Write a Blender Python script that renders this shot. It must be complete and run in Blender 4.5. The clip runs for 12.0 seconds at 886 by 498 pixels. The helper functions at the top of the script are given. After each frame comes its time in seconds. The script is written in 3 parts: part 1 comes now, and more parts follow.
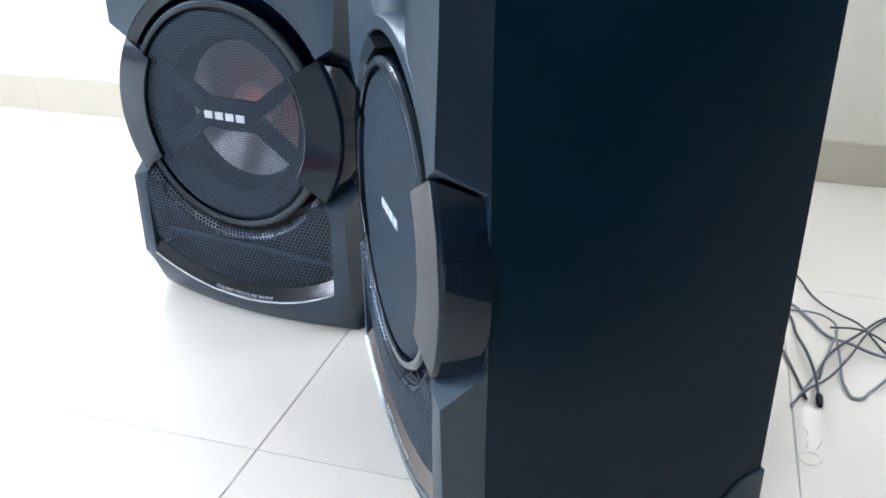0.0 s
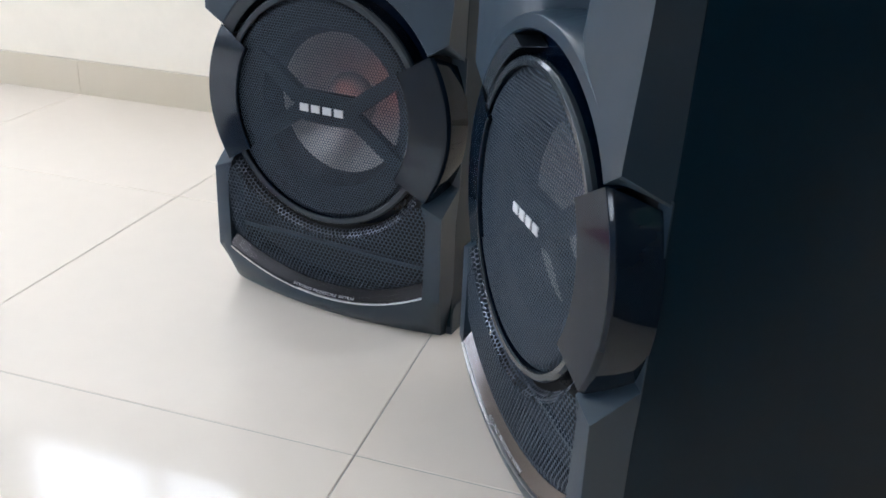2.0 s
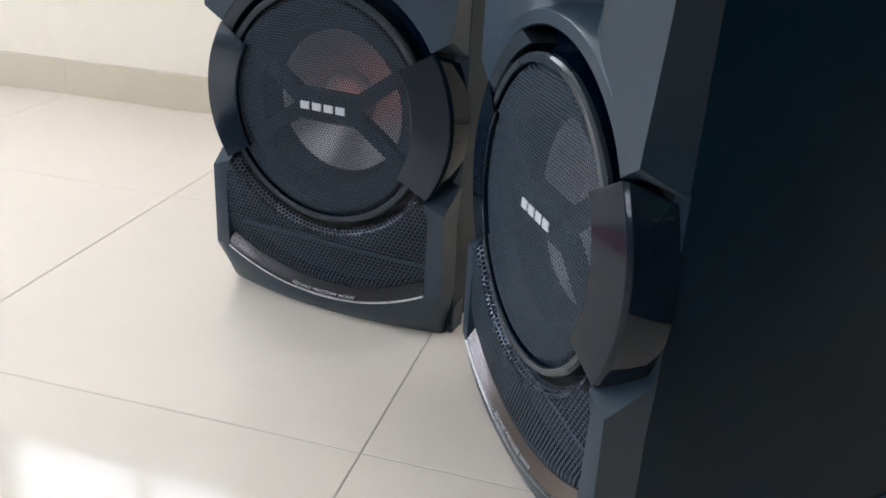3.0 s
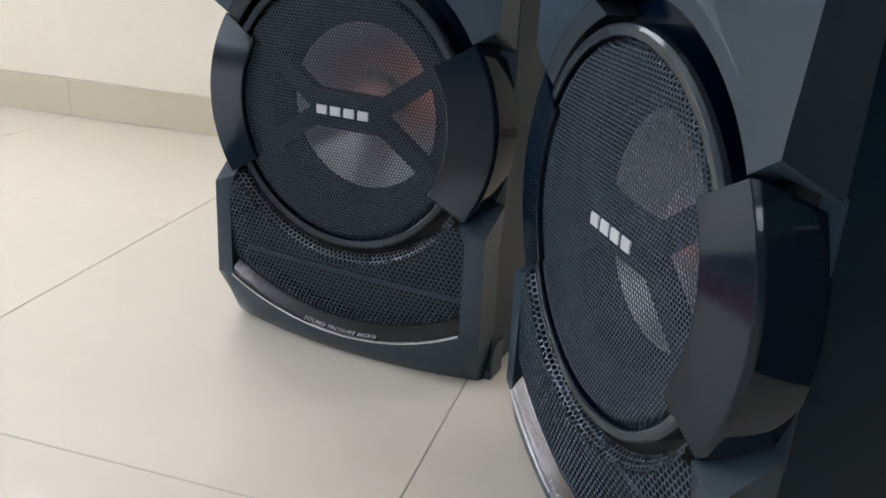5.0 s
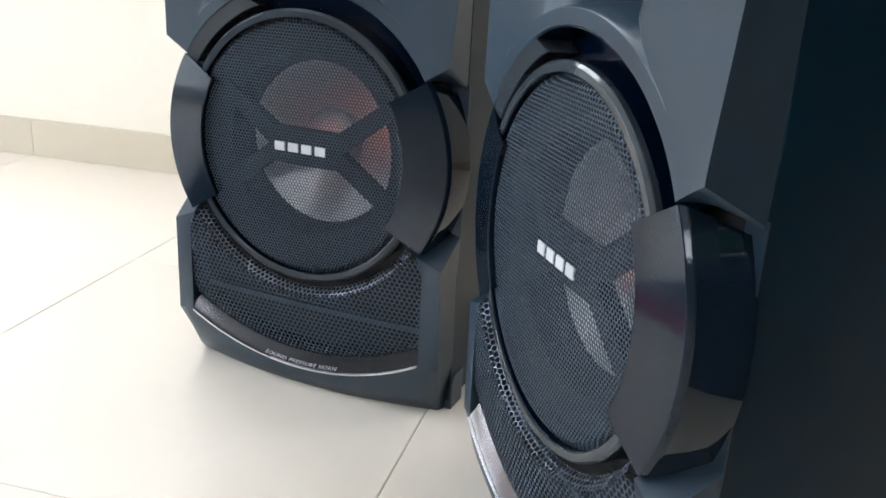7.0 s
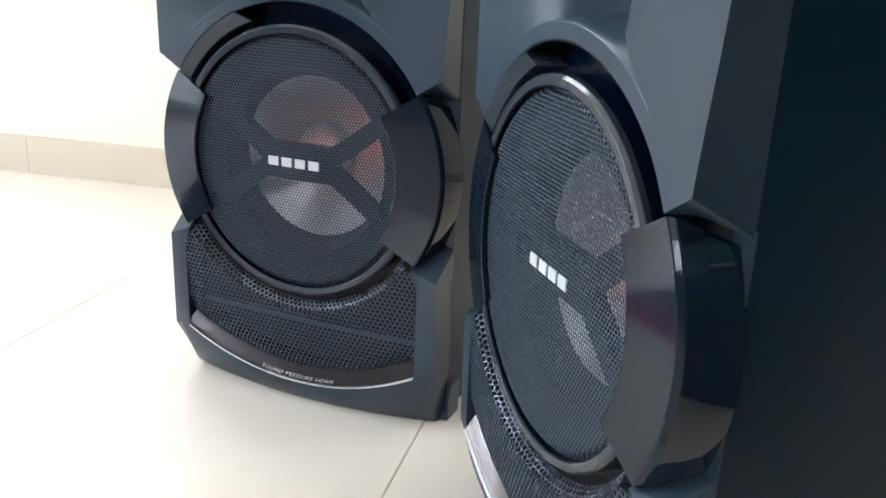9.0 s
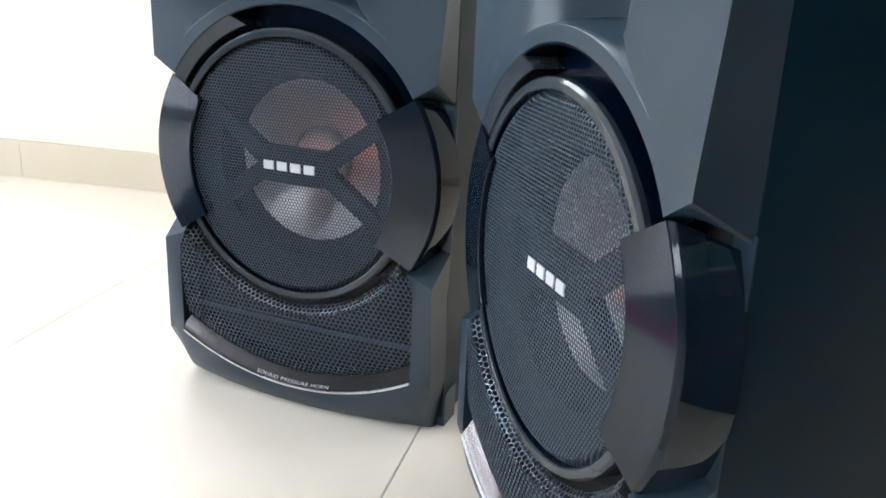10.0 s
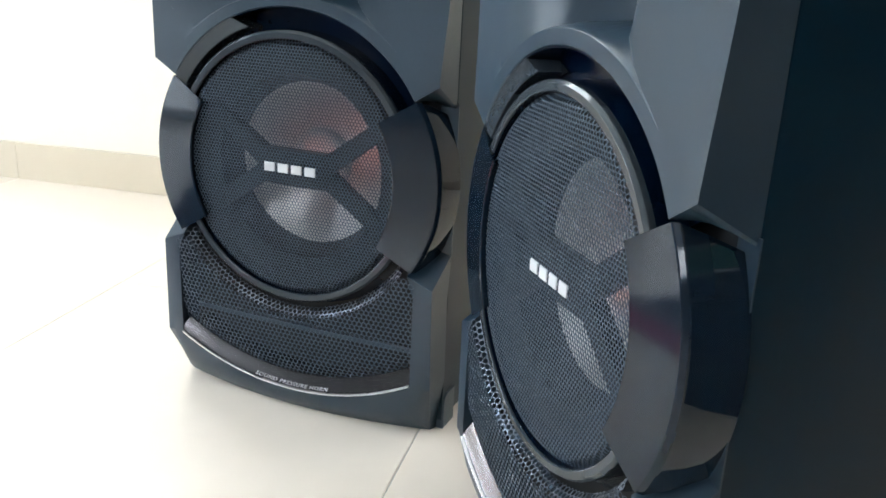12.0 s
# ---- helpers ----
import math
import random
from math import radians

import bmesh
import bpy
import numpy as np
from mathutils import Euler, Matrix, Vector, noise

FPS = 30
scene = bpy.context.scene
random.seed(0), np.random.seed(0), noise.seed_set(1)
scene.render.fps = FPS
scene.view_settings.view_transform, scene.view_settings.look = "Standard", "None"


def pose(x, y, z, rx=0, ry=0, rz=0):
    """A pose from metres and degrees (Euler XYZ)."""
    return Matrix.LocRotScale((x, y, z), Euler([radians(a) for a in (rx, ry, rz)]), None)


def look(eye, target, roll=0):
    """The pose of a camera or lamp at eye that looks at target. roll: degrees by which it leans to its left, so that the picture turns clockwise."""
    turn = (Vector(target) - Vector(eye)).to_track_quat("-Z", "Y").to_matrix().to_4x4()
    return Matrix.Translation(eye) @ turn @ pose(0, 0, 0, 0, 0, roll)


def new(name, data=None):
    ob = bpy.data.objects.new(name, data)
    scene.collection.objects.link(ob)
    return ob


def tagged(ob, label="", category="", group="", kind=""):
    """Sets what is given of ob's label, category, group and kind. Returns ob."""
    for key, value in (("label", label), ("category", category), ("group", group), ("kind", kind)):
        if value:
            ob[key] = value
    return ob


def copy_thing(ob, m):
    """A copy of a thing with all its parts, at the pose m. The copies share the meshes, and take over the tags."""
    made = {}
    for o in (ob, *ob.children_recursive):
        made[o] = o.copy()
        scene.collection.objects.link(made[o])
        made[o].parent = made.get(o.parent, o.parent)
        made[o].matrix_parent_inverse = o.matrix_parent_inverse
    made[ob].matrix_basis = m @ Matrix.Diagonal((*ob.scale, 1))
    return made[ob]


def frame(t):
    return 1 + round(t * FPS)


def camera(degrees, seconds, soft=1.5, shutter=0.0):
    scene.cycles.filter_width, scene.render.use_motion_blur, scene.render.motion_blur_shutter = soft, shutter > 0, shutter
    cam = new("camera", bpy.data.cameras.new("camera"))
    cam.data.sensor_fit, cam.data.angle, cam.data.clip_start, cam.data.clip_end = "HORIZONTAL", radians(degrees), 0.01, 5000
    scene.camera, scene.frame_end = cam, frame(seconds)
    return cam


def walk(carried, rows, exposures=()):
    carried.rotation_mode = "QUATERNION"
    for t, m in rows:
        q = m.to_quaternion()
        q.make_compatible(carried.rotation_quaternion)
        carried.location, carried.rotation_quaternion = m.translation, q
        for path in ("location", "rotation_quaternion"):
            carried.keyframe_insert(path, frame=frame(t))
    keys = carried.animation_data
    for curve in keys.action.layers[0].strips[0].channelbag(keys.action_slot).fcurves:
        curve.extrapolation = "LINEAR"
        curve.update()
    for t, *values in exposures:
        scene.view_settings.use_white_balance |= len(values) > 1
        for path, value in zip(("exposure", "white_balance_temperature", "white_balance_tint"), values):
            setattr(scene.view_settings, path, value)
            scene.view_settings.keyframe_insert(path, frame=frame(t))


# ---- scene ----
cam = camera(53.5, 12.0, soft=1.7)
PATH = [
    (0, (0.444, -0.729, 0.645), (-0.074, 1.005, -0.207), -0.2),
    (0.5, (0.44, -0.73, 0.643), (-0.113, 1.001, -0.192), 0.6),
    (1, (0.363, -0.749, 0.646), (-0.173, 0.985, -0.193), 1.5),
    (1.5, (0.314, -0.743, 0.636), (-0.202, 0.998, -0.203), 2.4),
    (2, (0.297, -0.746, 0.629), (-0.189, 1.003, -0.209), 3.1),
    (2.5, (0.283, -0.75, 0.627), (-0.175, 1.007, -0.211), 3.5),
    (3, (0.27, -0.756, 0.621), (-0.173, 1.009, -0.209), 3.5),
    (5, (0.209, -0.606, 0.533), (-0.289, 1.182, -0.212), 3.5),
    (5.5, (0.214, -0.608, 0.526), (-0.272, 1.198, -0.183), 3.3),
    (6, (0.221, -0.62, 0.53), (-0.244, 1.202, -0.151), 3.3),
    (6.5, (0.227, -0.623, 0.535), (-0.226, 1.206, -0.137), 3.2),
    (7, (0.23, -0.622, 0.537), (-0.217, 1.21, -0.129), 3.2),
    (9, (0.234, -0.624, 0.542), (-0.21, 1.216, -0.105), 2.4),
    (9.5, (0.234, -0.622, 0.541), (-0.203, 1.221, -0.1), 2.5),
    (10, (0.231, -0.62, 0.54), (-0.202, 1.226, -0.096), 2.5),
    (10.5, (0.226, -0.621, 0.539), (-0.201, 1.228, -0.091), 2.7),
    (11, (0.221, -0.621, 0.537), (-0.205, 1.23, -0.091), 2.8),
    (11.5, (0.219, -0.623, 0.536), (-0.203, 1.229, -0.089), 2.9),
    (12, (0.224, -0.625, 0.538), (-0.195, 1.228, -0.087), 2.9),
]
EXPOSURES = [(0, 0.64, 5750, 10), (0.5, 0.48, 5750, 11), (1, 0.17, 5850, 12), (1.5, 0.0, 6000, 13), (2, -0.11, 6200, 14), (2.5, -0.15, 6250, 15), (3, -0.18, 6450, 14), (5, -0.33, 6550, 12), (5.5, -0.26, 6550, 12), (6, -0.02, 6500, 12), (6.5, 0.1, 6450, 12), (7, 0.26, 6400, 12), (9, 0.45, 6450, 12), (9.5, 0.45, 6450, 11), (10.5, 0.5, 6400, 11), (12, 0.5, 6450, 9)]
walk(cam, [(t, look(eye, target, roll)) for t, eye, target, roll in PATH], EXPOSURES)

# ---- world and light ----
world = bpy.data.worlds.new("sky")
scene.world = world
world.use_nodes = True
wn = world.node_tree.nodes
sky = wn.new("ShaderNodeTexSky")
sky.sky_type = "NISHITA"
sky.sun_disc = False
sky.sun_elevation = radians(48)
sky.sun_rotation = radians(200)
sky.air_density, sky.dust_density = 1.0, 2.5
world.node_tree.links.new(sky.outputs[0], wn["Background"].inputs[0])
wn["Background"].inputs[1].default_value = 0.12

sun_data = bpy.data.lights.new("sun", "SUN")
sun_data.energy, sun_data.angle, sun_data.color = 2.2, radians(10), (1.0, 0.95, 0.88)
sun = new("sun", sun_data)
sun.matrix_world = look((-3, -8, 9), (0, 0, 0))


def window_light(name, centre, target, width, height, watts, colour):
    data = bpy.data.lights.new(name, "AREA")
    data.shape, data.size, data.size_y = "RECTANGLE", width, height
    data.energy, data.color = watts, colour
    ob = new(name, data)
    ob.matrix_world = look(centre, target)
    return ob


# daylight in the opening of the back window and of the balcony door in the side wall
window_light("window_daylight", (-1.28, 1.33, 1.78), (-1.2, 0.0, 1.2), 1.1, 1.35, 48, (0.84, 0.93, 1.0))
# added fill in an unseen opening, brightens the floor on the right
window_light("right_added_fill", (1.86, 1.33, 1.72), (1.3, 0.0, 0.6), 1.1, 1.2, 42, (0.84, 0.93, 1.0))
window_light("balcony_daylight", (-2.7, -0.35, 1.13), (0.0, -0.45, 1.0), 1.65, 2.15, 50, (0.77, 0.89, 1.0))
# added fill from behind the viewer, lifts the speaker fronts
window_light("far_added_fill", (-1.75, -4.4, 1.9), (-0.3, 0.0, 0.6), 1.2, 0.95, 38, (0.8, 0.9, 1.0))


# ---- materials ----
def material(name, colour, rough, metal=0.0, vary=0.12, grain=60.0, bump=0.0, bump_scale=400.0, rough_vary=0.06, coat=0.0, per_object=0.0, stain=6.0, specular=0.5):
    """A plain surface with variation at two scales: broad stains and fine grain, in colour, gloss and relief."""
    m = bpy.data.materials.new(name)
    m.use_nodes = True
    t = m.node_tree
    n, l = t.nodes, t.links
    b = n["Principled BSDF"]
    b.inputs["Metallic"].default_value = metal
    b.inputs["Specular IOR Level"].default_value = specular
    b.inputs["Coat Weight"].default_value = coat
    b.inputs["Coat Roughness"].default_value = 0.05
    co = n.new("ShaderNodeTexCoord")
    broad = n.new("ShaderNodeTexNoise")
    broad.inputs["Scale"].default_value, broad.inputs["Detail"].default_value = stain, 5
    fine = n.new("ShaderNodeTexNoise")
    fine.inputs["Scale"].default_value, fine.inputs["Detail"].default_value = grain, 4
    for x in (broad, fine):
        l.new(co.outputs["Object"], x.inputs["Vector"])
    mix = n.new("ShaderNodeMath")
    mix.operation = "ADD"
    l.new(broad.outputs[0], mix.inputs[0])
    l.new(fine.outputs[0], mix.inputs[1])
    last = mix
    if per_object:
        info = n.new("ShaderNodeObjectInfo")
        own = n.new("ShaderNodeMath")
        own.operation = "MULTIPLY_ADD"
        l.new(info.outputs["Random"], own.inputs[0])
        own.inputs[1].default_value = per_object
        l.new(mix.outputs[0], own.inputs[2])
        last = own
    ramp = n.new("ShaderNodeMapRange")
    ramp.inputs["From Min"].default_value, ramp.inputs["From Max"].default_value = 0.6, 1.4 + per_object
    ramp.inputs["To Min"].default_value, ramp.inputs["To Max"].default_value = 1 - vary, 1 + vary
    l.new(last.outputs[0], ramp.inputs["Value"])
    tint = n.new("ShaderNodeVectorMath")
    tint.operation = "SCALE"
    tint.inputs[0].default_value = colour
    l.new(ramp.outputs[0], tint.inputs["Scale"])
    l.new(tint.outputs[0], b.inputs["Base Color"])
    gloss = n.new("ShaderNodeMapRange")
    gloss.inputs["From Min"].default_value, gloss.inputs["From Max"].default_value = 0.3, 0.7
    gloss.inputs["To Min"].default_value, gloss.inputs["To Max"].default_value = max(rough - rough_vary, 0.01), rough + rough_vary
    l.new(broad.outputs[0], gloss.inputs["Value"])
    l.new(gloss.outputs[0], b.inputs["Roughness"])
    if bump:
        tex = n.new("ShaderNodeTexNoise")
        tex.inputs["Scale"].default_value, tex.inputs["Detail"].default_value = bump_scale, 2
        l.new(co.outputs["Object"], tex.inputs["Vector"])
        bp = n.new("ShaderNodeBump")
        bp.inputs["Strength"].default_value, bp.inputs["Distance"].default_value = bump, 0.001
        l.new(tex.outputs[0], bp.inputs["Height"])
        l.new(bp.outputs[0], b.inputs["Normal"])
    return m


def glowing(name, colour, strength):
    m = bpy.data.materials.new(name)
    m.use_nodes = True
    b = m.node_tree.nodes["Principled BSDF"]
    b.inputs["Base Color"].default_value = (*colour, 1)
    b.inputs["Emission Color"].default_value = (*colour, 1)
    b.inputs["Emission Strength"].default_value = strength
    return m


def clear(name, rough=0.0, ior=1.45, colour=(1, 1, 1)):
    m = bpy.data.materials.new(name)
    m.use_nodes = True
    b = m.node_tree.nodes["Principled BSDF"]
    b.inputs["Base Color"].default_value = (*colour, 1)
    b.inputs["Transmission Weight"].default_value = 1.0
    b.inputs["Roughness"].default_value = rough
    b.inputs["IOR"].default_value = ior
    return m


M_PLASTIC = material("charcoal_satin_plastic", (0.0105, 0.027, 0.0445), 0.36, vary=0.08, grain=300, bump=0.06, bump_scale=1800, stain=9, specular=0.6)
M_VINYL = material("black_vinyl_wrap", (0.0012, 0.0125, 0.0235), 0.31, vary=0.1, rough_vary=0.006, grain=180, bump=0.05, bump_scale=900, specular=0.17)
M_GLOSS = material("black_gloss_plastic", (0.003, 0.009, 0.018), 0.04, vary=0.06, rough_vary=0.005, grain=40, specular=0.36)
M_CLAW = material("dark_polished_plastic", (0.004, 0.0098, 0.0185), 0.09, vary=0.05, rough_vary=0.005, grain=40, specular=0.31)
M_RING = material("grey_satin_trim", (0.03, 0.038, 0.046), 0.13, metal=0.0, vary=0.05, grain=300, rough_vary=0.02, specular=0.4)
M_MESH = material("dark_painted_steel_mesh", (0.050, 0.070, 0.095), 0.42, metal=0.0, vary=0.06, grain=200, rough_vary=0.01, specular=0.35)
# same painted steel, made lighter and shinier for the highlight along its fold
M_RIM = material("highlit_steel_mesh_rim", (0.17, 0.19, 0.23), 0.27, metal=0.6, vary=0.1, grain=200, rough_vary=0.02)
M_HORN = material("dark_gloss_shelf_plastic", (0.24, 0.22, 0.225), 0.13, metal=1.0, vary=0.03, rough_vary=0.02, grain=300, specular=1.0)
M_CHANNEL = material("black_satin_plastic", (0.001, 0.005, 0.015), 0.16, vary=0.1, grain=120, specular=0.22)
# dimness of the unseen room put into the wall colour, keeps reflections dark
M_DARKWALL = material("dimmed_wall_colour", (0.055, 0.065, 0.07), 0.6, vary=0.06, grain=30, bump=0.12, bump_scale=260, stain=1.5)
# grey of the unseen south wall, lightened so speaker fronts reflect more
M_GREYWALL = material("reflector_wall_grey", (0.24, 0.245, 0.25), 0.6, vary=0.06, grain=30, bump=0.12, bump_scale=260, stain=1.5)
M_CABINET = material("dark_stained_wood", (0.02, 0.014, 0.011), 0.35, vary=0.3, grain=40, stain=9)
M_FOLIAGE = material("garden_foliage", (0.03, 0.26, 0.18), 0.7, vary=0.5, grain=14, stain=4)
M_CHROME = material("bright_chrome", (0.66, 0.65, 0.66), 0.3, metal=1.0, vary=0.04)
M_SILVER = material("silver_print", (0.55, 0.55, 0.56), 0.4, metal=0.0, vary=0.03)
M_CONE = material("silver_grey_cone", (0.37, 0.355, 0.34), 0.36, metal=0.7, vary=0.1, grain=90, bump=0.05, bump_scale=500)
M_CAP = material("grey_dust_cap", (0.3, 0.29, 0.29), 0.35, vary=0.08)
M_DARK = material("matt_black_plastic", (0.007, 0.007, 0.008), 0.6, vary=0.15, grain=200, specular=0.3)
M_RUBBER = material("black_surround_rubber", (0.007, 0.007, 0.008), 0.5, vary=0.2, specular=0.2)
M_TILE = material("polished_cream_porcelain", (0.84, 0.735, 0.625), 0.065, vary=0.03, rough_vary=0.02, grain=25, stain=2.5, per_object=0.5, coat=0.05, specular=0.28)
M_SKIRT = material("beige_porcelain_skirting", (0.62, 0.535, 0.41), 0.3, vary=0.014, grain=60, stain=2.2, rough_vary=0.02, per_object=0.25)
M_GROUT = material("grey_grout", (0.42, 0.385, 0.335), 0.9, vary=0.25, grain=120, bump=0.3)
M_WALL = material("off_white_wall_paint", (0.87, 0.785, 0.655), 0.6, vary=0.03, grain=30, bump=0.12, bump_scale=260, stain=1.5)
M_CEIL = material("white_ceiling_paint", (0.82, 0.82, 0.8), 0.8, vary=0.02, grain=30, stain=1.5)
M_FRAME = material("white_window_frame", (0.75, 0.76, 0.77), 0.3, vary=0.04)
M_CABLE = material("grey_black_cable_sheath", (0.085, 0.085, 0.09), 0.4, vary=0.2, grain=300)
M_CABLE_GREY = material("grey_cable_sheath", (0.26, 0.26, 0.27), 0.4, vary=0.15, grain=300)
M_RUG = material("dark_brown_woven_rug", (0.020, 0.013, 0.012), 0.9, vary=0.25, grain=300, bump=0.4, bump_scale=900)
M_RUG_GREY = material("grey_woven_rug_band", (0.22, 0.20, 0.19), 0.9, vary=0.2, grain=300, bump=0.4, bump_scale=900)
M_RUG_RED = material("red_woven_rug_band", (0.42, 0.06, 0.10), 0.9, vary=0.2, grain=300, bump=0.4, bump_scale=900)
M_LED = glowing("led_warm_red", (1.0, 0.25, 0.13), 13.0)
M_GLASS = clear("window_glass")
M_CLEAR = clear("clear_plastic", 0.05)
M_FILM = clear("thin_clear_film", 0.02, 1.06)


# ---- mesh helpers ----
def mesh_of(name, verts, faces, mat, smooth=False, angle=35):
    me = bpy.data.meshes.new(name)
    me.from_pydata([tuple(v) for v in verts], [], [tuple(f) for f in faces])
    me.validate()
    bm = bmesh.new()
    bm.from_mesh(me)
    bmesh.ops.remove_doubles(bm, verts=bm.verts, dist=1e-6)
    bmesh.ops.recalc_face_normals(bm, faces=bm.faces)
    for f in bm.faces:
        f.smooth = smooth
    if smooth:
        for e in bm.edges:
            if len(e.link_faces) != 2 or e.calc_face_angle(0) > radians(angle):
                e.smooth = False
    bm.to_mesh(me)
    bm.free()
    me.materials.append(mat)
    return me


def thing(name, label, category, group="", kind=""):
    return tagged(new(name), label, category, group, kind)


def part(name, me, parent, label=""):
    ob = new(name, me)
    ob.parent = parent
    if label:
        ob["label"] = label
    return ob


def bevelled(ob, width, segments=2, angle=30):
    b = ob.modifiers.new("bevel", "BEVEL")
    b.width, b.segments, b.limit_method, b.angle_limit = width, segments, "ANGLE", radians(angle)
    b.harden_normals = False
    return ob


def box_data(x0, x1, y0, y1, z0, z1):
    v = [(x, y, z) for z in (z0, z1) for y in (y0, y1) for x in (x0, x1)]
    f = [(0, 2, 3, 1), (4, 5, 7, 6), (0, 1, 5, 4), (2, 6, 7, 3), (0, 4, 6, 2), (1, 3, 7, 5)]
    return v, f


def box(name, x0, x1, y0, y1, z0, z1, mat, parent, label="", bevel=0.0):
    ob = part(name, mesh_of(name, *box_data(x0, x1, y0, y1, z0, z1), mat), parent, label)
    return bevelled(ob, bevel) if bevel else ob


def prism(outline, back, mat, name):
    """A solid from a closed outline of 3D points, with a second loop 'back' of the same length."""
    n = len(outline)
    v = list(outline) + list(back)
    f = [tuple(range(n)), tuple(range(2 * n - 1, n - 1, -1))]
    f += [(i, i + n, (i + 1) % n + n, (i + 1) % n) for i in range(n)]
    return mesh_of(name, v, f, mat)


def lathe(profile, mat, name, zc, a0=0.0, a1=360.0, steps=128, closed=False, angle=35, skew=0.0):
    """Turns a profile of (radius, depth towards the viewer) about the speaker's driver axis; front is -y. skew slants the first end, in degrees a metre."""
    full = abs(a1 - a0) >= 359.9
    cols = steps if full else steps + 1
    v, f = [], []
    k = len(profile)
    for i in range(cols):
        for r, d in profile:
            a = radians(a0 + (a1 - a0) * i / steps + skew * (r - profile[-1][0]) * (1 - i / steps))
            v.append((r * math.cos(a), -d, zc + r * math.sin(a)))
    rng = k if closed else k - 1
    for i in range(steps):
        j = (i + 1) % cols
        for q in range(rng):
            w = (q + 1) % k
            f.append((i * k + q, i * k + w, j * k + w, j * k + q))
    if closed and not full:
        f.append(tuple(range(k)))
        f.append(tuple(range((cols - 1) * k, cols * k)))
    return mesh_of(name, v, f, mat, True, angle)


def smooth01(x):
    x = min(max(x, 0.0), 1.0)
    return x * x * (3 - 2 * x)


def perforated(name, pitch, hole, sheets, mat, rim=None):
    """Sheets of hexagonal cells with a six-sided hole in each; place(u, z, back) bends a sheet in space."""
    verts, faces = [], []
    counts = []
    for inside, place, extent in sheets:
        sheet_cells(verts, faces, pitch, hole, inside, place, extent)
        counts.append(len(faces))
    me = bpy.data.meshes.new(name)
    me.from_pydata(verts, [], faces)
    me.materials.append(mat)
    if rim:
        me.materials.append(rim)
        for p in me.polygons:
            p.material_index = int(p.index >= counts[0])
    return me


def sheet_cells(verts, faces, pitch, hole, inside, place, extent, thick=0.0007):
    u0, u1, z0, z1 = extent
    row = pitch * math.sqrt(3) / 2
    R = pitch / math.sqrt(3)
    index = {}

    def corner(u, z):
        key = (round(u * 20000), round(z * 20000))
        if key not in index:
            index[key] = len(verts)
            verts.append(place(u, z, 0.0))
        return index[key]

    for j in range(int((z1 - z0) / row) + 1):
        for i in range(int((u1 - u0) / pitch) + 2):
            u, z = u0 + (i + 0.5 * (j % 2)) * pitch, z0 + j * row
            if not inside(u, z):
                continue
            out = [corner(u + R * math.cos(radians(30 + 60 * k)), z + R * math.sin(radians(30 + 60 * k))) for k in range(6)]
            s = len(verts)
            for back in (0.0, thick):
                for k in range(6):
                    a = radians(30 + 60 * k)
                    pu, pz = u + hole * R * math.cos(a), z + hole * R * math.sin(a)
                    verts.append(place(pu, pz, back))
            for k in range(6):
                w = (k + 1) % 6
                faces.append((out[k], out[w], s + w, s + k))
                faces.append((s + k, s + w, s + 6 + w, s + 6 + k))


# ---- room ----
ROOM_L, ROOM_R, ROOM_F, ROOM_B, ROOM_H = -2.5, 2.6, -4.2, 1.119, 2.65
T = 0.6
WIN = (-1.73, -0.82, 1.16, 2.28)
# unseen opening, added for the fill light on the right
NWIN = (1.4, 2.32, 1.16, 2.28)
DOOR = (-1.2, 0.5, 0.0, 2.15)

wall_n = thing("wall_north", "off-white painted plaster wall with a window and an added one above tiled skirting", "wall", kind="structure")
for nm, a in (("wall_panel", (ROOM_L - 0.12, WIN[0], 0, ROOM_H)), ("wall_panel", (WIN[1], NWIN[0], 0, ROOM_H)), ("wall_panel", (NWIN[1], ROOM_R + 0.12, 0, ROOM_H)),
              ("wall_panel", (NWIN[0], NWIN[1], 0, NWIN[2])), ("wall_panel", (NWIN[0], NWIN[1], NWIN[3], ROOM_H)),
              ("wall_panel", (WIN[0], WIN[1], 0, WIN[2])), ("wall_panel", (WIN[0], WIN[1], WIN[3], ROOM_H))):
    box(nm, a[0], a[1], ROOM_B, ROOM_B + 0.14, a[2], a[3], M_WALL, wall_n)
wall_w = thing("wall_west", "unseen plaster wall darkened for a dim room, with a tall glazed balcony opening", "wall", kind="structure")
for a in ((ROOM_F, DOOR[0], 0, ROOM_H), (DOOR[1], ROOM_B, 0, ROOM_H), (DOOR[0], DOOR[1], DOOR[3], ROOM_H)):
    box("wall_panel", ROOM_L - 0.12, ROOM_L, a[0], a[1], a[2], a[3], M_DARKWALL, wall_w)
EWIN = (-2.55, -1.2, 1.5, 2.2)
wall_e = thing("wall_east", "unseen wall darkened for a dim room, with a window on a garden", "wall", kind="structure")
for a in ((ROOM_F, EWIN[0], 0, ROOM_H), (EWIN[1], ROOM_B, 0, ROOM_H), (EWIN[0], EWIN[1], 0, EWIN[2]), (EWIN[0], EWIN[1], EWIN[3], ROOM_H)):
    box("wall_panel", ROOM_R, ROOM_R + 0.12, a[0], a[1], a[2], a[3], M_DARKWALL, wall_e)
# opening made up for the far fill light
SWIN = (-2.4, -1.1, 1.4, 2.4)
wall_s = thing("wall_south", "unseen grey wall that brightens the speaker fronts, with an added window", "wall", kind="structure")
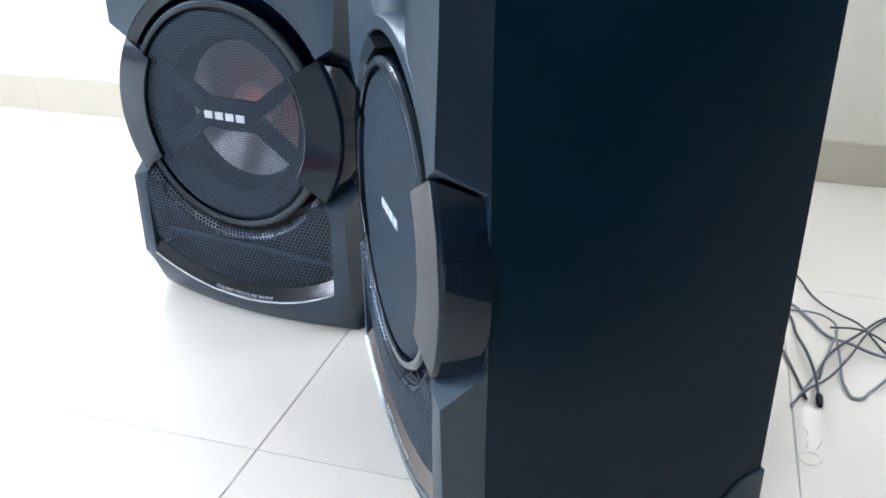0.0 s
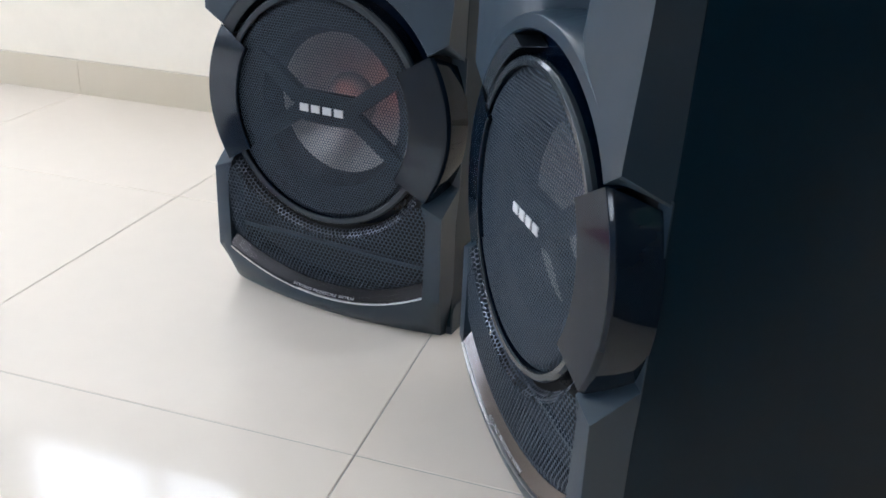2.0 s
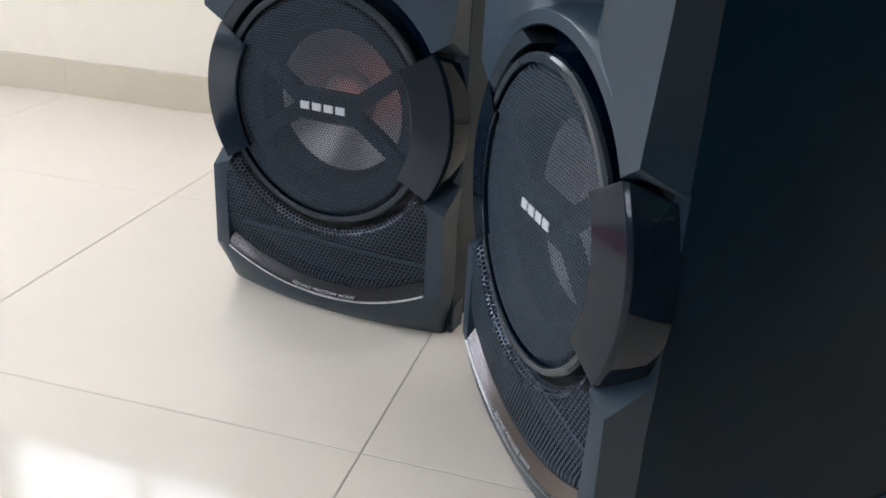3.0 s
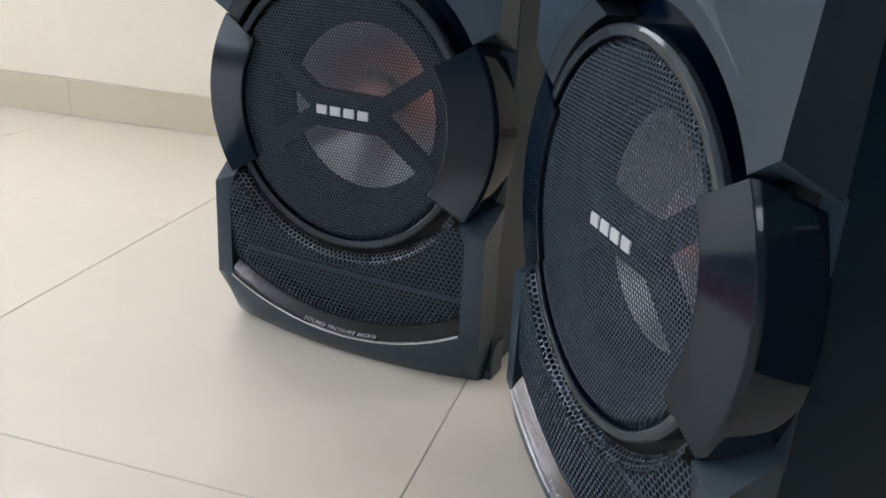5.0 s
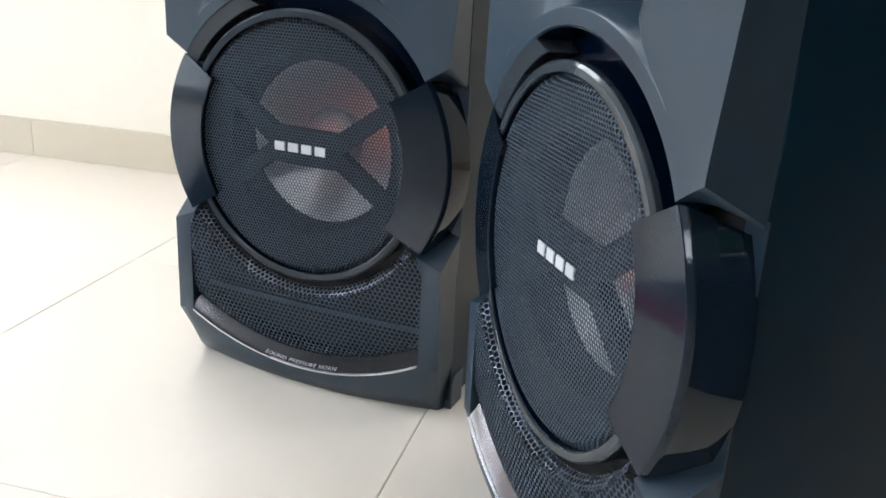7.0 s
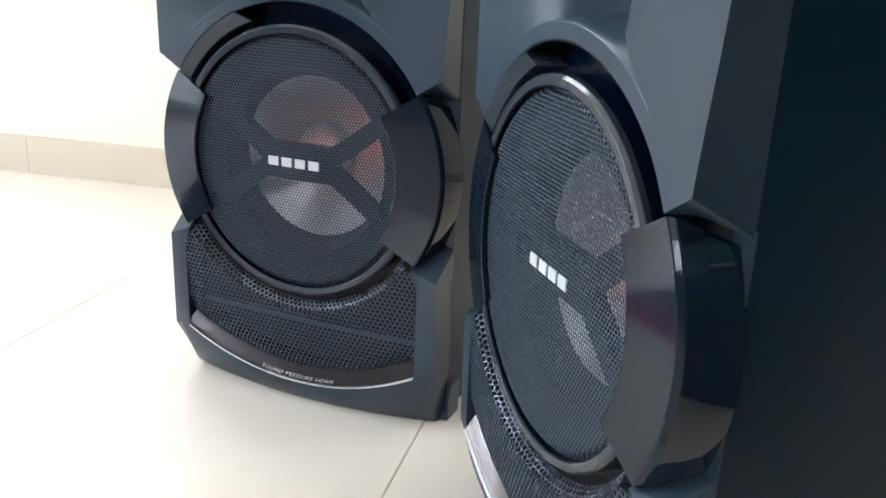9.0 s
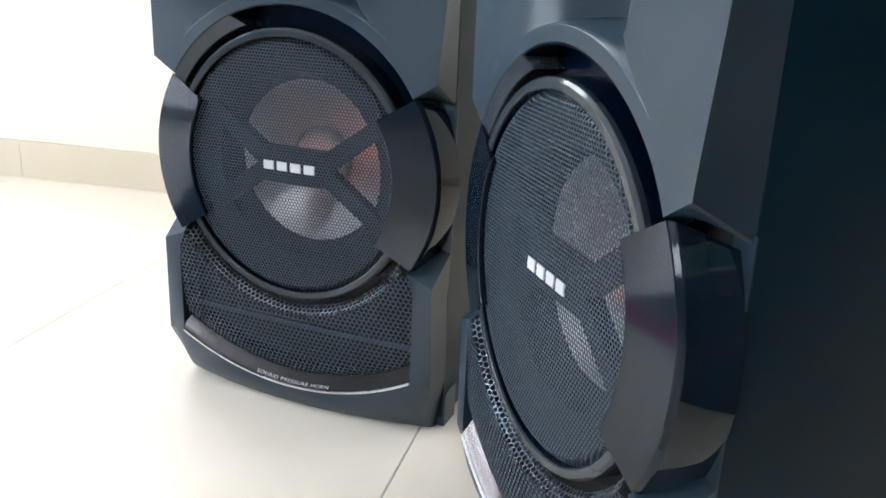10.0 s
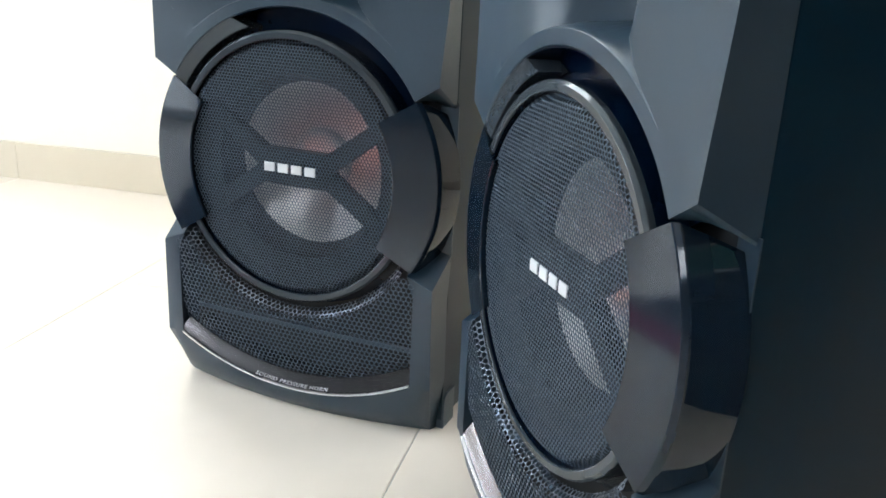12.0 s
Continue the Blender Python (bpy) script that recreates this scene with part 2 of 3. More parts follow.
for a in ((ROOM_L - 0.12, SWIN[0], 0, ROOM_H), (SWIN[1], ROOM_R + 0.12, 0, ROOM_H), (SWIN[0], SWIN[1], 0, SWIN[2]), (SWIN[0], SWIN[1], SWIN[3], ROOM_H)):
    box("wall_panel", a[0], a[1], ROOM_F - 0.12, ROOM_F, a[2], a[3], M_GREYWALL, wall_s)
ceiling = new("ceiling", mesh_of("ceiling", *box_data(ROOM_L - 0.12, ROOM_R + 0.12, ROOM_F - 0.12, ROOM_B + 0.14, ROOM_H, ROOM_H + 0.12), M_CEIL))
tagged(ceiling, "plain white painted ceiling", "ceiling", kind="structure")

floor = thing("floor", "polished cream porcelain floor tiles with thin grey joints", "floor", kind="structure")
box("grout_bed", ROOM_L - 0.12, ROOM_R + 0.12, ROOM_F - 0.12, ROOM_B + 0.14, -0.05, -0.0012, M_GROUT, floor)


def window_unit(name, label, x0, x1, z0, z1, bars, m):
    """A framed window in the plane y = 0 of its own space, then set at m."""
    ob = thing(name, label, "window", kind="structure")
    w, low = 0.045, 0.08
    for nm, b in (("window_frame", (x0, x1, z0, z0 + low)), ("window_frame", (x0, x1, z1 - w, z1)), ("window_frame", (x0, x0 + w, z0 + low, z1 - w)), ("window_frame", (x1 - w, x1, z0 + low, z1 - w))):
        box(nm, b[0], b[1], -0.02, 0.03, b[2], b[3], M_FRAME, ob, bevel=0.003)
    for c in bars:
        box("mullion", c - 0.016, c + 0.016, -0.015, 0.03, z0 + low, z1 - w, M_FRAME, ob, bevel=0.003)
    cuts = [x0 + w, *bars, x1 - w]
    for a, b in zip(cuts, cuts[1:]):
        g = box("pane", a + 0.017 * (a in bars), b - 0.017 * (b in bars), 0.004, 0.009, z0 + low + 0.001, z1 - w - 0.001, M_GLASS, ob)
        g.visible_shadow = False
    ob.matrix_world = m
    return ob


window_unit("window_1", "white framed window with two clear panes over the skirting", WIN[0], WIN[1], WIN[2], WIN[3], [-1.178], pose(0, ROOM_B + 0.09, 0))
window_unit("window_5", "white framed window with two clear panes, added unseen to light the floor", NWIN[0], NWIN[1], NWIN[2], NWIN[3], [1.86], pose(0, ROOM_B + 0.09, 0))
window_unit("window_2", "white framed glazed balcony door beside the tiled floor", DOOR[0], DOOR[1], DOOR[2], DOOR[3], [(DOOR[0] + DOOR[1]) / 2], pose(ROOM_L - 0.07, 0, 0, 0, 0, 90))
window_unit("window_3", "white framed window with a view of green plants", EWIN[0], EWIN[1], EWIN[2], EWIN[3], [], pose(ROOM_R + 0.05, 0, 0, 0, 0, 90))
window_unit("window_4", "white framed window added unseen at the far end to light the speakers", SWIN[0], SWIN[1], SWIN[2], SWIN[3], [-1.75], pose(0, ROOM_F - 0.06, 0))
hedge = new("backdrop", mesh_of("backdrop", *box_data(ROOM_R + 2.0, ROOM_R + 2.3, -6.0, 3.0, -0.5, 3.6), M_FOLIAGE))
tagged(hedge, "tall green garden hedge outside the window", "hedge", kind="structure")
ground = new("ground", mesh_of("ground", *box_data(-60, 60, -60, 60, -0.6, -0.5), M_GROUT))
tagged(ground, "plain grey ground outside the house", "ground", kind="structure")
sill = thing("window_sill", "white painted window sill below the panes", "sill", kind="structure")
box("sill_board", WIN[0], WIN[1], ROOM_B - 0.015, ROOM_B + 0.068, WIN[2] - 0.012, WIN[2] + 0.006, M_FRAME, sill, bevel=0.003)
# sill of the added opening
sill = thing("window_sill", "white painted window sill below the panes", "sill", kind="structure")
box("sill_board", NWIN[0], NWIN[1], ROOM_B - 0.015, ROOM_B + 0.068, NWIN[2] - 0.012, NWIN[2] + 0.006, M_FRAME, sill, bevel=0.003)

# ---- loudspeaker: x across, -y to the front, z up ----
ZC = 0.3017
ZS = 0.358
HALF, TOP = 0.182, 0.62
SEAM, BACK = 0.044, 0.344


CREST = ((0.18, 46.0), (0.1937, 46.5), (0.1957, 57.0), (0.201, 62.5), (0.2113, 66.6), (0.235, 67.4), (0.30, 70.0), (0.40, 73.0))


def crest_angle(r):
    """The angle, seen from the driver's centre, of the ridge between scoop and side column."""
    for (r0, a0), (r1, a1) in zip(CREST, CREST[1:]):
        if r <= r1:
            return a0 + (a1 - a0) * max(0.0, (r - r0) / (r1 - r0))
    return CREST[-1][1]


RECESS_U = (-0.20, -0.137, -0.10, -0.068, -0.038, -0.024, 0.004, 0.040, 0.090, 0.20)
RECESS_Y = (0.0, 0.0, 0.0015, 0.005, 0.016, 0.029, 0.050, 0.062, 0.068, 0.068)
LEDGE_Z = (0.40, 0.4385, 0.4680, 0.4845, 0.4945, 0.4990, 0.5020, 0.5045, 0.5075, 0.5075)


def recess(u, z):
    """How far the upper panel lies behind the rim: flush on one side, deep beside the right column."""
    y = sum(np.interp(u + k * 0.004, RECESS_U, RECESS_Y) for k in range(-2, 3)) / 5
    return y * (1 - 0.62 * smooth01((z - 0.555) / 0.05))


def ledge_top(u):
    """The height at which the sloping ledge above the rim meets the upper panel."""
    return sum(np.interp(u + k * 0.004, RECESS_U, LEDGE_Z) for k in range(-2, 3)) / 5


def ledge_shape(k):
    """Depth along the ledge, from its rolled front edge (0) to the panel (1)."""
    return k ** 1.6


def column_swell(u, z):
    """The right column stands a little proud just above its bracket."""
    return 0.002 * smooth01((u - 0.125) / 0.05) * (1 - smooth01((z - 0.405) / 0.13))


def upper_front(parent):
    a0, rim = 31.7, 0.1935
    steps = [i / 40 for i in range(41)]
    fillet = [(0.0026 * math.sin(radians(q)), 0.0026 * (1 - math.cos(radians(q)))) for q in (0, 18, 36, 54, 72, 86)]
    middle = [i / 70 for i in range(71)]
    mids = [0.02 + 0.98 * q for q in middle]

    def column(kind, t, r):
        c = crest_angle(r)
        if kind == 0:
            return a0 + (c - a0) * t
        if kind == 1:
            return c + (180 - 2 * c) * t
        return 180 - a0 - (c - a0) * (1 - t)

    def edge(angle):
        c, q = math.cos(radians(angle)), math.sin(radians(angle))
        flare = 0.085 * max(0.0, (HALF / max(abs(c), 1e-6)) * q + ZC - 0.42) if c > 0 else 0.0
        return min((HALF + min(flare, 0.014)) / max(abs(c), 1e-6), (TOP - ZC) / q)

    def at(r, angle):
        return r * math.cos(radians(angle)), ZC + r * math.sin(radians(angle))

    def meet(kind, t):
        """The radius at which a column reaches the top of the ledge."""
        if kind == 0:
            return 0.2205
        r = rim + 0.0012
        while r < 0.232:
            u, z = at(r, column(kind, t, r))
            if z > ledge_top(u):
                break
            r += 0.0004
        return r

    cols = [(0, t, None) for t in steps] + [(1, 0.0, f) for f in fillet[1:]] + [(1, t, None) for t in mids] + [(2, t, None) for t in steps[1:]]
    lip = [0.1805, 0.1815, 0.187, 0.1922, 0.1931]
    rows = []
    for kind, t, round_off in cols:
        far_angle = column(kind, t, 0.33)
        corner = math.degrees(math.atan2(TOP - ZC, HALF + (0.014 if kind == 0 else 0.0)))
        for snap in (corner, 180 - corner):
            if abs(far_angle - snap) < 0.32:
                far_angle = snap
        far = edge(far_angle)
        top = min(meet(kind, t), 0.1805 + 0.72 * (far - 0.1805))
        squeeze = min(1.0, 0.5 * (far - 0.1805) / 0.013)
        row = [(0.1805 + (r - 0.1805) * squeeze, None) for r in lip]
        base_r = 0.1805 + (rim - 0.1805) * squeeze
        top = max(top, base_r + 0.0008)
        row += [(base_r + (top - base_r) * q, q) for q in (0, 0.02, 0.05, 0.09, 0.14, 0.2, 0.28, 0.37, 0.48, 0.6, 0.74, 0.87, 1.0)]
        line = []
        for n_row, (r, k) in enumerate(row):
            an = column(kind, t, r)
            u, z = at(r, an)
            deep = 0.0
            if k is not None and kind and k > 0:
                gap = r * radians(min(max(an - crest_angle(r), 0.0), 60)) if round_off is None else 0.0
                full = recess(u, z) * ledge_shape(k)
                deep = min(full, 0.002 + gap * 6.0) if round_off is None else min(full, round_off[1])
            if round_off:
                swing = math.degrees(round_off[0] / r) * min(1.0, max(0.0, (r - rim) / 0.003))
                u, z = at(r, an + swing)
            line.append((u, deep - column_swell(u, z) + (0.0012 if n_row == 0 else 0.0), z))
        u0, z0 = at(top, column(kind, t, top))
        u1, z1 = at(far, far_angle)
        for q in range(1, 15):
            u, z = u0 + (u1 - u0) * q / 14, z0 + (z1 - z0) * q / 14
            deep = recess(u, z) if kind and round_off is None else 0.0
            if round_off:
                u, deep = u - round_off[0], min(recess(u, z), round_off[1])
            line.append((u, deep - column_swell(u, z), z))
        rows.append(line)
    k = len(rows[0])
    v = [p for row in rows for p in row]
    n = len(rows)
    f = [(i * k + j, i * k + j + 1, (i + 1) * k + j + 1, (i + 1) * k + j) for i in range(n - 1) for j in range(k - 1)]
    loop = [i * k + k - 1 for i in range(n)] + [(n - 1) * k + j for j in range(k - 2, -1, -1)] + [i * k for i in range(n - 2, -1, -1)] + list(range(1, k - 1))
    base = len(v)
    for q in loop:
        x, y, z = v[q]
        grow = 0.1835 / abs(x) if abs(x) > 0.17 else 1.0
        low = z - 0.026 * smooth01((abs(x) - 0.15) / 0.03) if z < 0.43 else z
        v.append((x * grow, SEAM - 0.0005, low))
    m = len(loop)
    f += [(loop[i], loop[(i + 1) % m], base + (i + 1) % m, base + i) for i in range(m)]
    return part("upper_front", mesh_of("upper_front", v, f, M_PLASTIC, True, 28), parent, "charcoal satin plastic front with a scooped arch")


def claw(parent, side):
    """One bracket that grips the ring: a drum-shaped sector with a polished front."""
    prof = [(0.1325, -0.012), (0.1325, 0.0042), (0.1330, 0.0051), (0.1340, 0.0055), (0.150, 0.0037), (0.1832, -0.0002), (0.1843, -0.0008), (0.1868, -0.0036), (0.1874, -0.0048), (0.1902, -0.02), (0.1925, -0.0432), (0.150, -0.0432), (0.150, -0.012)]
    v, f = [], []
    k, steps = len(prof), 30
    for i in range(steps + 1):
        for r, d in prof:
            reach = 31.2 - 165.0 * max(0.0, -d)
            a = radians(reach * (2 * i / steps - 1))
            rr = r * (0.988 + 0.012 * math.cos(a * 90 / 31.2)) if r > 0.18 else r
            v.append((rr * math.cos(a) * side, -d, ZC + rr * math.sin(a)))
    for i in range(steps):
        for q in range(k):
            w = (q + 1) % k
            f.append((i * k + q, i * k + w, (i + 1) * k + w, (i + 1) * k + q))
    f += [tuple(range(k)), tuple(range(steps * k, steps * k + k))]
    me = mesh_of("bracket", v, f, M_CLAW, True, 12)
    me.materials.append(M_GLOSS)
    for p in me.polygons:
        if all(math.hypot(me.vertices[i].co.x, me.vertices[i].co.z - ZC) > 0.1865 for i in p.vertices):
            p.material_index = 1
    ob = part("bracket", me, parent, "polished black bracket")
    return ob


def lower_bezel(parent):
    """The U-shaped frame round the horn opening and the panel below it, with a raked foot."""
    pairs = []
    for z in (0.2035, 0.18, 0.15, 0.12, 0.095, 0.0725):
        t = (0.2035 - z) / (0.2035 - 0.0725)
        pairs.append(((-0.152 - 0.008 * smooth01(t * 6), 0.0, z), (-0.1825 - 0.002 * t, -0.001 - 0.002 * t, 0.191 - (0.191 - 0.069) * t)))
    a0, a1 = -118.8, -61.2
    for i in range(1, 48):
        a = radians(a0 + (a1 - a0) * i / 48)
        u = 0.3285 * math.cos(a)
        bow = 1 - (u / 0.16) ** 2
        ou = u / 0.153 * 0.174
        ou = max(-0.174, min(0.174, ou))
        pairs.append(((u, 0.002 * bow, ZS + 0.3285 * math.sin(a)), (ou, -0.013 - 0.024 * (ou / 0.174) ** 2, 0.0)))
    left = pairs[:6]
    pairs += [((-i[0], i[1], i[2]), (-o[0], o[1], o[2])) for i, o in reversed(left)]
    v, f = [], []
    n = len(pairs)
    mids = (0.0, 0.12, 0.5, 0.8, 0.93, 1.0)
    for (iu, idp, iz), (ou, odp, oz) in pairs:
        for t in mids:
            d = idp + (odp - idp) * (t ** 2.2)
            v.append((iu + (ou - iu) * t, -d, iz + (oz - iz) * t))
    k = len(mids)
    f = [(i * k + j, i * k + j + 1, (i + 1) * k + j + 1, (i + 1) * k + j) for i in range(n - 1) for j in range(k - 1)]
    loop = [i * k + k - 1 for i in range(n)] + [(n - 1) * k + j for j in range(k - 2, -1, -1)] + [i * k for i in range(n - 2, -1, -1)] + list(range(1, k - 1))
    inner = set(i * k for i in range(n))
    tops = set(range(0, k)) | set(range((n - 1) * k, n * k))
    base = len(v)
    for q in loop:
        x, y, z = v[q]
        if q in tops:
            v.append((x + math.copysign(0.004, x), SEAM - 0.0005, 0.2225 + (0.1834 - abs(x)) * 0.25))
        elif q in inner:
            v.append((x, 0.034 if z > 0.0715 else 0.006, z))
        else:
            v.append((x * (1.005 if z > 0.01 else 1.02), SEAM - 0.0005, z))
    m = len(loop)
    f += [(loop[i], loop[(i + 1) % m], base + (i + 1) % m, base + i) for i in range(m)]
    return part("lower_bezel", mesh_of("lower_bezel", v, f, M_PLASTIC, True, 24), parent, "charcoal satin plastic horn frame")


def lettering(parent, words, height, radius, depth, slope, mat):
    """Printed words that follow the curve of the horn shelf."""
    cu = bpy.data.curves.new("lettering", "FONT")
    cu.body, cu.size, cu.align_x, cu.shear, cu.extrude = words, height / 0.7, "CENTER", 0.25, 0.0
    cu.space_character = 1.12
    cu.resolution_u = 3
    ob = bpy.data.objects.new("lettering", cu)
    scene.collection.objects.link(ob)
    me = bpy.data.meshes.new_from_object(ob.evaluated_get(bpy.context.evaluated_depsgraph_get()))
    bpy.data.objects.remove(ob)
    me.name = "lettering"
    wide = max(v.co.x for v in me.vertices) - min(v.co.x for v in me.vertices)
    fit_w = 0.104 / wide
    for v in me.vertices:
        a = radians(-90) + v.co.x * fit_w / radius
        r = radius - v.co.y
        d = depth + slope * (r - radius)
        v.co = (r * math.cos(a), -d - 0.0007, ZS + r * math.sin(a))
    me.materials.clear()
    me.materials.append(mat)
    return part("lettering", me, parent, "small silver printed words")


def loudspeaker(label):
    sp = thing("loudspeaker", label, "loudspeaker", "pair of loudspeakers")
    # cabinet shell with an open front
    for nm, b in (("side_panel", (-0.184, -0.169, SEAM, BACK, 0.012, TOP)), ("side_panel", (0.169, 0.184, SEAM, BACK, 0.012, TOP)), ("top_panel", (-0.1689, 0.1689, SEAM, BACK, TOP - 0.015, TOP)),
                  ("bottom_panel", (-0.1689, 0.1689, SEAM, BACK, 0.012, 0.027)), ("back_panel", (-0.1689, 0.1689, BACK - 0.015, BACK, 0.0271, TOP - 0.0151))):
        box(nm, *b, M_VINYL, sp, "black vinyl wrapped board", bevel=0.0006)
    # board behind the front, with the driver's round hole
    v, f = [], []
    n = 96
    for i in range(n):
        a = 2 * math.pi * i / n
        c, s = math.cos(a), math.sin(a)
        far = min(0.1685 / max(abs(c), 1e-6), (0.17 if s > 0 else 0.2735) / max(abs(s), 1e-6))
        v += [(0.107 * c, SEAM + 0.0006, ZC + 0.107 * s), (far * c, SEAM + 0.0006, ZC + far * s), (0.107 * c, SEAM + 0.012, ZC + 0.107 * s)]
    for i in range(n):
        j = (i + 1) % n
        f += [(3 * i, 3 * i + 1, 3 * j + 1, 3 * j), (3 * i, 3 * j, 3 * j + 2, 3 * i + 2)]
    part("baffle_board", mesh_of("baffle_board", v, f, M_DARK), sp, "matt black board behind the front")
    # feet at the back corners, a lip wider than the cabinet
    for side in (-1, 1):
        o = [(side * 0.1875, 0.347, 0.053), (side * 0.1875, 0.325, 0.0475), (side * 0.1875, 0.283, 0.0), (side * 0.1875, 0.347, 0.0)]
        b = [(side * 0.172, y, z) for _, y, z in o]
        ob = part("rear_foot", prism(o, b, M_PLASTIC, "rear_foot"), sp, "moulded plastic corner foot")
        bevelled(ob, 0.0012)
        o = [(side * 0.1862, y, z) for y, z in ((0.0447, 0.034), (0.0475, 0.041), (0.0545, 0.0447), (0.078, 0.0447), (0.078, 0.0), (0.0447, 0.0))]
        ob = part("front_foot", prism(o, [(side * 0.172, y, z) for _, y, z in o], M_PLASTIC, "front_foot"), sp, "moulded plastic corner foot")
        bevelled(ob, 0.0012)
    # flange between front and cabinet, showing behind each bracket
    for side in (-1, 1):
        box("flange", *sorted((side * 0.166, side * 0.1868)), 0.0419, 0.0432, 0.214, 0.392, M_PLASTIC, sp, "charcoal plastic flange behind the bracket")
    upper_front(sp)
    for side in (-1, 1):
        claw(sp, side)
    lower_bezel(sp)
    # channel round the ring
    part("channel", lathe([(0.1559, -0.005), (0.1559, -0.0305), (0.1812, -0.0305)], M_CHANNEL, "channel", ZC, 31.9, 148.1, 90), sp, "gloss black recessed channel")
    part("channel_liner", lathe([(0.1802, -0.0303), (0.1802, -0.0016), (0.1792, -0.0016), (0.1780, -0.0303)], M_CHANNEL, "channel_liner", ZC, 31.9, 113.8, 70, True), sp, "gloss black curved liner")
    part("channel_block", lathe([(0.1645, -0.0295), (0.1645, -0.0032), (0.1652, -0.0024), (0.1803, -0.0008), (0.1803, -0.0295)], M_RING, "channel_block", ZC, 114.3, 149.0, 30, True, 30, 350.0), sp, "charcoal plastic block in the channel")
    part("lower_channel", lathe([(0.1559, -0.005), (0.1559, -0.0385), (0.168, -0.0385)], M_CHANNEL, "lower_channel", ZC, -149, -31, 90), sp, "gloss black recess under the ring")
    # ring
    part("grille_ring", lathe([(0.1464, -0.0005), (0.1466, 0.0010), (0.1471, 0.0016), (0.1478, 0.0019), (0.1532, 0.0019), (0.1537, 0.0016), (0.1558, -0.0006), (0.1562, -0.0014), (0.1562, -0.006)], M_RING, "grille_ring", ZC, steps=160, angle=14), sp, "grey satin ring")

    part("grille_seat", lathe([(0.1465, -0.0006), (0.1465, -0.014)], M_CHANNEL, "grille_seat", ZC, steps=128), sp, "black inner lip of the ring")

    def dome(u, z):
        r = math.hypot(u, z - ZC)
        return -0.0005 - 0.006 * smooth01((r - 0.1385) / 0.0085)

    part("grille", perforated("grille", 0.0041, 0.77, [(lambda u, z: math.hypot(u, z - ZC) < 0.1475, lambda u, z, back: (u, -dome(u, z) + back, z), (-0.15, 0.15, ZC - 0.15, ZC + 0.15))], M_MESH), sp, "dark perforated metal grille")

    def in_horn(u, z):
        r = math.hypot(u, z - ZC)
        return abs(u) < 0.1605 and r > 0.1745 and math.hypot(u, z - ZS) < 0.3095 and z < 0.203

    def horn_place(u, z, back):
        r = math.hypot(u, z - ZC)
        dip = 0.0045 * smooth01((math.hypot(u, z - ZS) - 0.294) / 0.016)
        return (u, -0.003 + 0.007 * (r - 0.1745) / 0.08 + dip + back, z)

    def fold(a, b, back):
        """The rim of the mesh, folded back round the ring: a runs along the rim, b inwards."""
        t = a / 0.171
        k = max(b / 0.0185, 0.0)
        d = 0.003 - 0.014 * k ** 1.25
        r = 0.1745 - 0.0115 * k + back * 0.7
        return (r * math.sin(t), -d + back * 0.7, ZC - r * math.cos(t))

    part("horn_grille", perforated("horn_grille", 0.0061, 0.8, [
        (in_horn, horn_place, (-0.165, 0.165, 0.045, 0.21)),
        (lambda a, b: abs(a) < 0.168 and b < 0.017, fold, (-0.18, 0.18, 0.0022, 0.018))], M_MESH, M_RIM), sp, "dark hexagonal steel mesh")
    part("horn_bar", mesh_of("horn_bar", *box_data(-0.158, 0.158, 0.030, 0.036, 0.096, 0.101), M_PLASTIC), sp)
    # shelf below the mesh, with a bright edge
    part("horn_shelf", lathe([(0.3092, -0.0082), (0.3130, -0.0066), (0.3175, -0.0046), (0.3215, -0.0028), (0.3248, -0.0013), (0.3270, -0.0004)], M_HORN, "horn_shelf", ZS, -119.9, -60.1, 64), sp, "dark glossy sloping shelf")
    part("shelf_underside", lathe([(0.3103, -0.0084), (0.3103, -0.042)], M_DARK, "shelf_underside", ZS, -118.4, -61.6, 48), sp)
    part("chrome_strip", lathe([(0.3266, -0.001), (0.3270, 0.0021), (0.3277, 0.0029), (0.3286, 0.0027), (0.3291, 0.0018), (0.3291, -0.002), (0.3266, -0.003)], M_CHROME, "chrome_strip", ZS, -119.0, -61.0, 64, True), sp, "bright chrome edge strip")
    lettering(sp, "SOUND PRESSURE HORN", 0.0042, 0.3250, -0.0012, 0.43, M_SILVER)
    # driver
    driver = part("driver", lathe([(0.1075, -0.020), (0.099, -0.045), (0.0965, -0.0475), (0.0955, -0.055)], M_DARK, "driver", ZC, steps=96), sp, "black driver basket rim")
    part("surround", lathe([(0.1462, -0.012), (0.138, -0.0185), (0.1075, -0.0195)], M_RUBBER, "surround", ZC, steps=96), driver, "black ring around the driver")
    part("cone", lathe([(0.0985, -0.050), (0.094, -0.0525), (0.07, -0.064), (0.0385, -0.077)], M_CONE, "cone", ZC, steps=96), driver, "silver grey loudspeaker cone")
    part("dust_cap", lathe([(0.0388, -0.0768), (0.0375, -0.071), (0.032, -0.0645), (0.022, -0.0595), (0.010, -0.0572), (0.0001, -0.0567)], M_CAP, "dust_cap", ZC, steps=64), driver, "grey domed dust cap")
    # cross-shaped bar in front of the cone
    q = [(0.0, 0.0215), (0.041, 0.0217), (0.104, 0.0665), (0.119, 0.0555), (0.0485, 0.001), (0.119, -0.0505), (0.104, -0.0620), (0.0425, -0.0190), (0.0, -0.0200)]
    outline = q + [(-u, z) for u, z in reversed(q[1:-1])]
